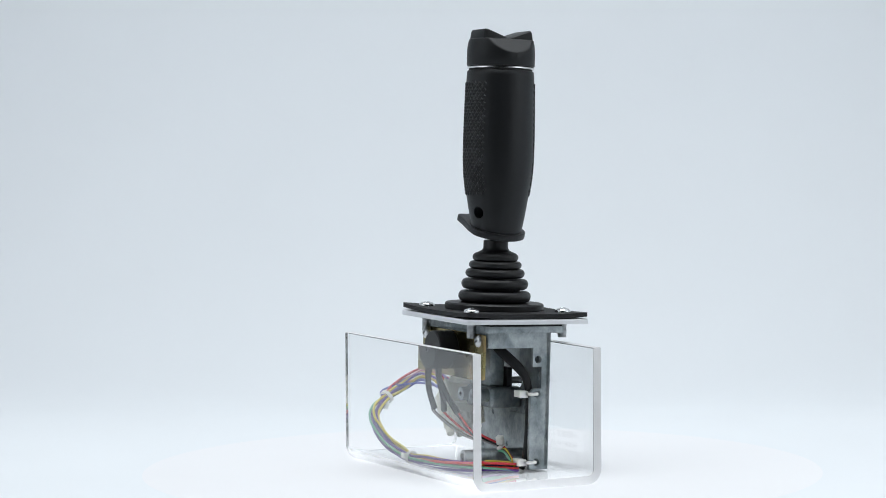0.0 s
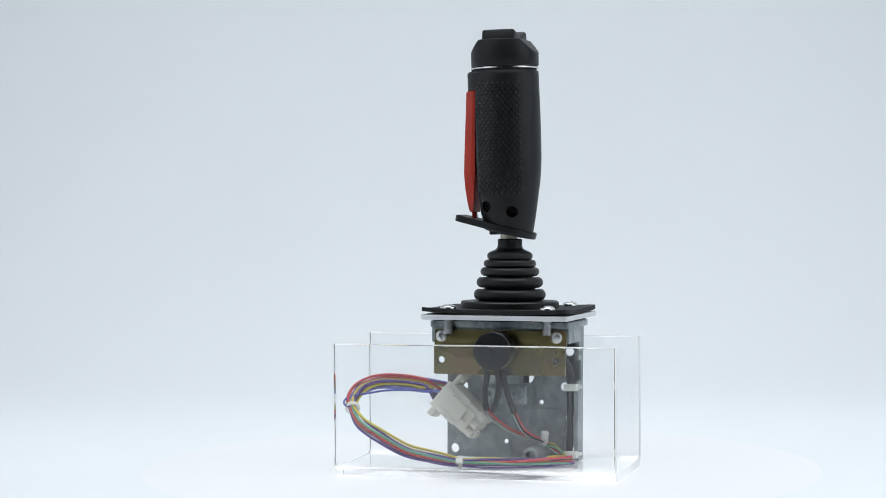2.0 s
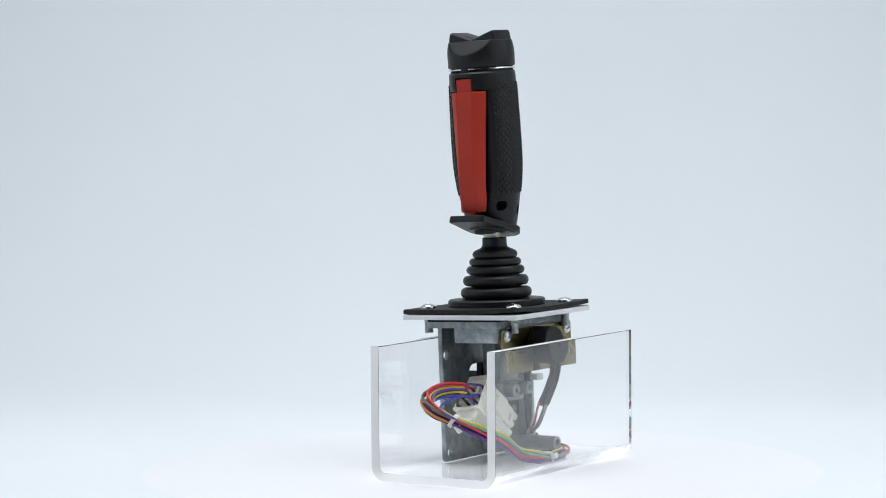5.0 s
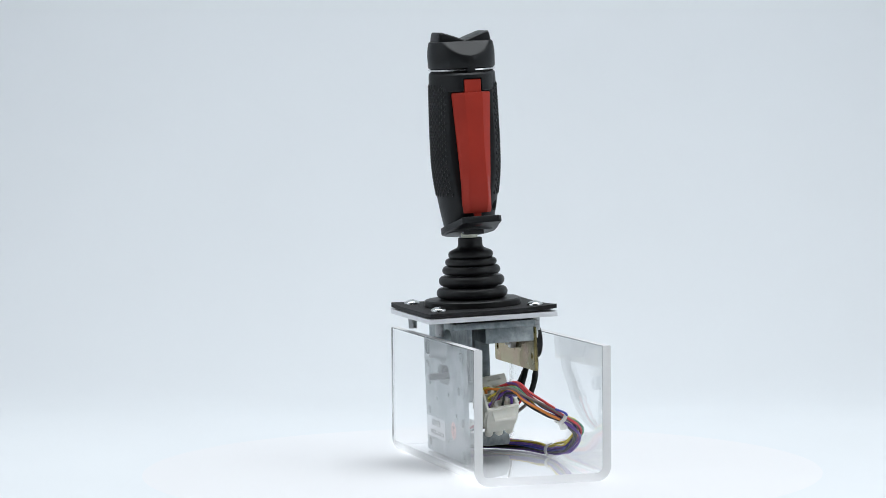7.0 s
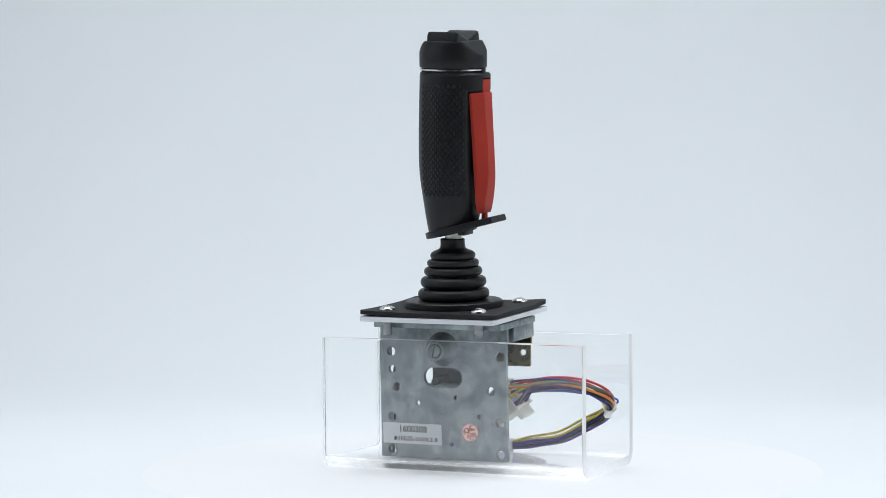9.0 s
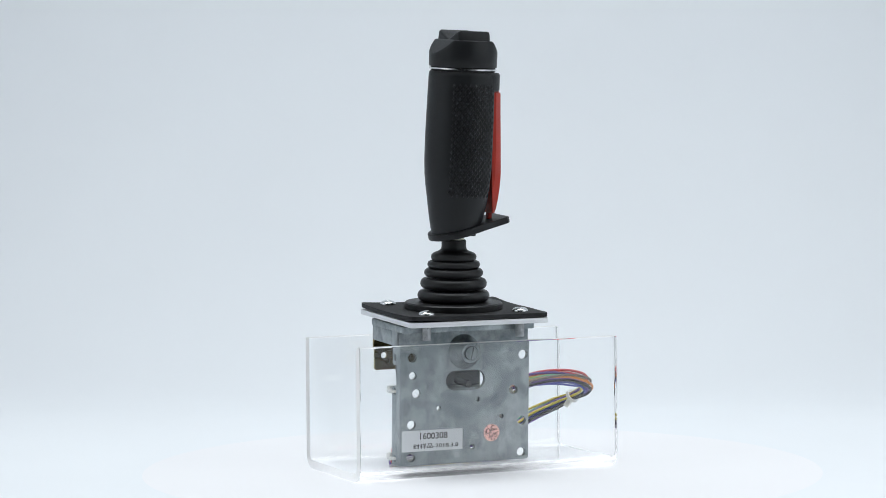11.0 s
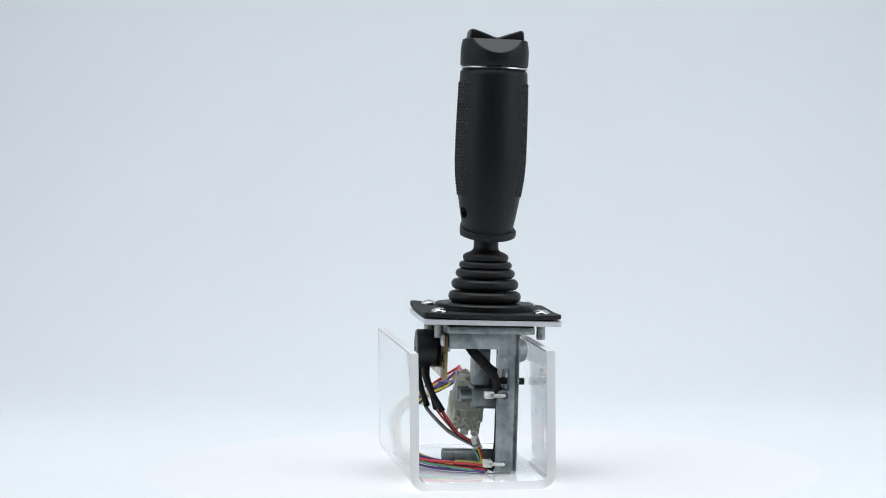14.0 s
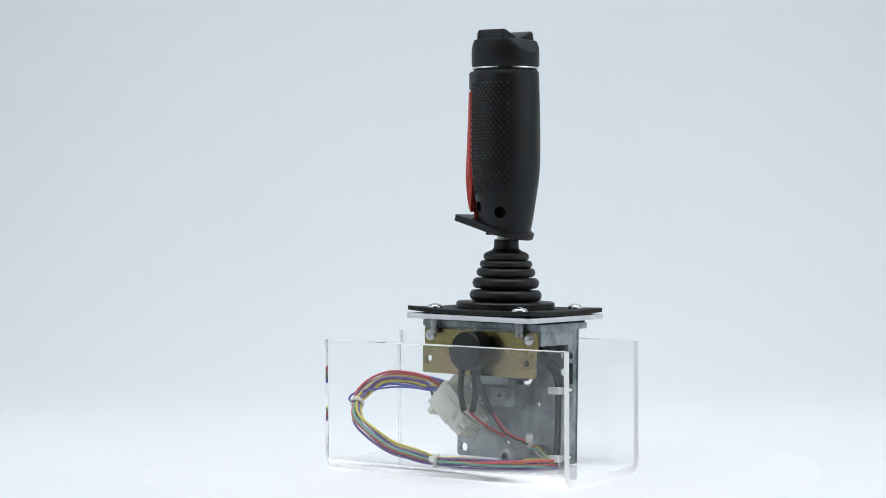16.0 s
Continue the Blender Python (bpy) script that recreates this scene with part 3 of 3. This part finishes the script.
# colour and bay (row, column) of each wire, going round the bundle from its far side over the top
names = [("violet", -1, -1), ("brown", -1, -1), ("green", 1, 0), ("red", 1, 0), ("red", 0, 0), ("violet", 1, 1), ("yellow", 0, -1), ("yellow", 1, -1), ("violet", -1, 1), ("blue", 0, 1), ("black", -1, 1), ("black", -1, 0), ("violet", 0, 0), ("orange", 1, -1)]
for i, (nm, row, col) in enumerate(names):
    r0, r1, a0 = (1.9, 3.3)[i % 2], (3.3, 1.9)[i % 2], 2 * math.pi * i / len(names)
    k1, k2 = rnd.uniform(-1, 1), rnd.uniform(-1, 1)
    jig = Vector((0, rnd.uniform(-1, 1), rnd.uniform(-1, 1)))
    bay = [CM @ (Vector((x, 6.4 * row, 7.0 * col)) + jig) for x in (5.5, -1.5, -5.5)]
    pts = []
    n = len(lp)
    for j, p in enumerate(lp):
        u = j / (n - 1)
        d = (lp[min(j + 1, n - 1)] - lp[max(j - 1, 0)]).normalized()
        s = d.cross(Vector((0, 0, 1)))
        s = s.normalized() if s.length > 0.05 else Vector((1, 0, 0))
        w = s.cross(d)
        turn = min(1.0, max(0.0, (u - 0.3) / 0.2))     # the bundle rolls over in its bend
        pinch = min(1.0, 0.62 + 9 * min(abs(u - 0.385), abs(u - 0.69)))
        loose = (1 + 0.4 * math.sin(7.3 * u + k1 * 3) * (u < 0.9)) * pinch + 0.5 * max(0, 0.2 - u) / 0.2
        a = a0 + 0.7 * math.sin(4.0 * u + 3 * k2) - 1.2 * turn
        q = p + (r0 * (1 - turn) + r1 * turn) * loose * (math.cos(a) * s + math.sin(a) * w)
        q.z = max(q.z, -102.8 + 0.035 * q.y)
        pts.append(q)
    lead = smooth_path([*bay, pts[7], pts[17]], 8)
    part("wire", tube(lead + pts[21:], 0.86, 8), M_WIRE[nm], joystick, nm + " insulated wire", angle=80)
wire("wire", [(-40, -7, -58), (-58, -9, -57.5), (-78, -11, -57.5), (-95, -14, -60), (-104, -20, -62), (-105.5, -26, -64.5), (-103, -29, -67), (-98, -27, -68)], 0.7, M_WIRE["blue"], label="thin blue wire tucked under the tie")

wire("cable_sleeve", [(28, -13, -23), (32, -9.5, -28), (37.5, -2, -36), (40, 3.6, -44), (40, 6.0, -56), (40, 6.0, -80), (40, 4.5, -95), (40.5, 1.5, -102.5)], lambda u: 3.3 if u < 0.3 else (3.3 - 1.1 * min(1, (u - 0.3) / 0.25)), M_SHRINK, label="black braided cable sleeve", seg=16)
H1 = [(5.5, -38.5, -40), (6.2, -38.2, -46), (7.5, -34, -56), (10, -26.5, -68.5)]
H2 = [(-4.2, -41, -40), (-4.6, -41, -47), (-6.3, -39, -56), (-6.4, -35, -67)]
H3 = [(2.0, -37, -40), (2.2, -36.5, -47), (1.0, -33, -57), (-3.5, -29.5, -68)]
for h in (H1, H2, H3):
    wire("heat_shrink", h, lambda u: 2.0 + 0.35 * math.sin(9 * u + 1) * (0.4 if u < 0.5 else -0.3), M_SHRINK, label="black heat-shrink sleeve", seg=14)
T3 = Vector((24.4, -5, -89.5))
for h, nm, o in ((H1, "red", (0.8, 0, 0.8)), (H1, "white", (-0.8, 0.5, -0.2)), (H1, "black", (0.3, -0.8, 0)), (H2, "grey", (0, -1, -0.6)), (H3, "red", (-0.9, 0.3, 0.9)), (H2, "brown", (0.5, 0.9, -0.9))):
    e = Vector(h[-1])
    o = Vector(o)
    d = (e - Vector(h[-2])).normalized()
    mid = e.lerp(T3, 0.5) + Vector((-2, -1, -3.5))
    wire("wire", [e - d * 3 + o * 0.5, e + d * 2.5 + o * 0.7, mid + o, T3 + o, (33, -3 + o.x, -96 + o.z), (40, -1, -101 + o.y)], 0.78, M_WIRE[nm], label=nm + " insulated wire")
for nm, o in (("yellow", 0.9), ("green", -0.6), ("black", 0.1)):
    wire("wire", [(27, -7 + o, -92), (31, -6 + o, -91.5 + o), (36, -5 + o, -95), (39, -4, -99 + o), (41, -3, -103)], 0.72, M_WIRE[nm], label=nm + " insulated wire")


# ---- cable ties ----
def tie(c, d, r, head_dir, tail=3.0):
    """A nylon strap round direction d at c, with a square head towards head_dir."""
    d, h = Vector(d).normalized(), Vector(head_dir).normalized()
    ring = lathe([(r, -1.25), (r + 0.9, -1.25), (r + 0.9, 1.25), (r, 1.25), (r, -1.25)], 28)
    m = axis_to(Vector(c), Vector(c) + d)
    hd = box(-2.2, 2.2, -1.9, 1.9, 0, 3.6 + tail, 0.4)
    hm = axis_to(Vector(c) + h * r * 0.95, Vector(c) + h * (r + 5))
    return part("cable_tie", join(moved(ring, m), moved(hd, hm)), M_NYLON, joystick, "white nylon cable tie")


tie((-99.6, -26.0, -68.6), (0.25, -0.75, -0.6), 3.9, (0.3, -0.3, -0.7), 1.5)
tie((-21, -44, -100.6), (1, 0.25, -0.02), 3.7, (0.1, -0.9, 0.25), 0.5)
tie((24.8, -5, -89.8), (0.4, 0.4, -0.5), 2.2, (0.2, -0.3, 0.9), 2.0)
for z in (-53.8, -97.8):
    strap = join(box(38.0, 45.0, -1.0, 1.2, z - 1.6, z + 1.6, 0.4), box(37.5, 46.6, -3.6, 2.4, z - 2.2, z + 2.2, 0.6), tube(smooth_path([(45.4, 1, z), (46.6, 3.6, z), (47.0, 6.5, z), (45.6, 9.0, z), (43, 9.2, z)], 5), 1.15, 8))
    part("cable_tie", strap, M_NYLON, joystick, "white nylon cable tie")

# ---- plug: a flanged nylon housing and its mated socket ----
def plug_housing():
    """Flanged shell with nine wire bays, a slotted ear above and a plain one below."""
    shell = box(-3.5, 17, -10.2, 10.2, -10.4, 10.4, 0.9)
    bays = [box(-6, 6.5, y - 2.9, y + 2.9, z - 2.6, z + 2.6, 0.6) for y in CELLS for z in COLUMNS]
    body = part("plug_housing", cut(shell, *bays), M_CONN, joystick, "milky white nylon plug housing", CM)
    part("slotted_ear", cut(box(-3.2, -0.6, 9.4, 17.6, -8.2, 8.2, 0.7), box(-6, 3, 12.8, 14.2, -4.4, 4.4, 0)), M_CONN, body, "slotted nylon mounting ear", CM)
    part("ear", box(-3.4, 0.8, -17.0, -9.4, -7.4, 7.4, 1.0), M_CONN, body, "plain nylon mounting ear", CM)
    part("lip", join(box(-5.6, -3.0, -10.4, -8.6, -10.2, 10.2, 0.5), box(-4.6, -3.0, -10.0, 10.0, 9.0, 10.5, 0.4), box(-4.6, -3.0, -10.0, 10.0, -10.5, -9.0, 0.4)), M_CONN, body, "", CM)
    for z in (-10.2, 10.2):
        part("rib", join(box(1.0, 16.6, 5.6, 7.0, z - 1.2, z + 1.2, 0.4), box(1.0, 16.6, -8.2, -6.8, z - 1.2, z + 1.2, 0.4)), M_CONN, body, "", CM)
    pad = box(4.2, 18.5, -4.6, 5.4, 9.8, 13.0, 0.6)
    part("latch", cut(join(pad, box(18.0, 25.0, -5.4, 6.2, 9.0, 11.6, 0.5)), box(18.9, 22.6, -2.4, 3.2, 6, 14, 0)), M_CONN, body, "raised nylon latch with a window", CM)
    return body


plug = plug_housing()
socket = part("socket_housing", box(15.5, 24.5, -9.3, 9.3, -9.6, 9.6, 0.7), M_CONN, plug, "milky white nylon socket", CM)
for y in CELLS:
    for z in COLUMNS:
        fin = 30.8 - 0.8 * (z < 0) - 0.6 * (y == 0)
        part("pin_tube", join(rod((23.8, y, z), (fin, y, z), 2.75, 0.6, 16, 1.6, 4), box(23.0, fin - 2.5, y - 0.5, y + 0.5, z - 2.9, z + 2.9, 0.2)), M_CONN, plug, "", CM)

# ---- labels on the back plate ----
LM = Matrix(((-1, 0, 0, 0), (0, 0, 1, YB), (0, 1, 0, 0), (0, 0, 0, 1)))      # sticker xy -> back face, read from behind
sticker = part("label", pierced(round_rect(-44.6, -1.6, -92.6, -78.8, 0.4), [], 0.12, 0.02), M_PAPER, joystick, "white paper serial label", LM @ Matrix.Translation((0, 0, 0.10)))
part("lettering", lettering("1600308", 5.2), M_INK, sticker, "printed serial number", LM @ pose(-22.6, -82.9, 0.20) @ Matrix.Diagonal((1.14, 1.12, 1, 1)))
part("lettering", lettering("\u5c01\u6837\u54c1-2018.3.8", 3.5), M_INK, sticker, "printed grey line", LM @ pose(-20.6, -89.4, 0.20) @ Matrix.Diagonal((1.36, 1, 1, 1)))
qc = part("inspection_label", pierced(circle(19.2, -83.0, 5.7, 40), [], 0.12, 0.02), M_QC, joystick, "round iridescent inspection sticker", LM @ Matrix.Translation((0, 0, 0.10)))
part("lettering", lettering("QC", 4.8), M_QCINK, qc, "", LM @ pose(18.4, -81.2, 0.20, 0, 0, 28))
part("lettering", lettering("PASSED", 2.1), M_QCINK, qc, "", LM @ pose(20.2, -84.9, 0.20, 0, 0, 28))


# ---- what moves: disc, stand and joystick turn together ----
def motions():
    flange = Matrix.Translation(ORIGIN) @ pose(0, 0, 0, 0, 0, YAW0)
    rest_j = flange @ pose(0, 0, 0, TILT, 0, 0)
    rest_s = flange @ pose(-0.0112, -0.0132, -0.10945, 0, 0, 1.25)
    times = [0.25 * i for i in range(65)]
    for ob, m in ((joystick, rest_j), (stand, rest_s), (turntable, Matrix.Identity(4))):
        walk(ob, [(t, pose(0, 0, 0, 0, 0, TURN_RATE * t) @ m) for t in times])


motions()
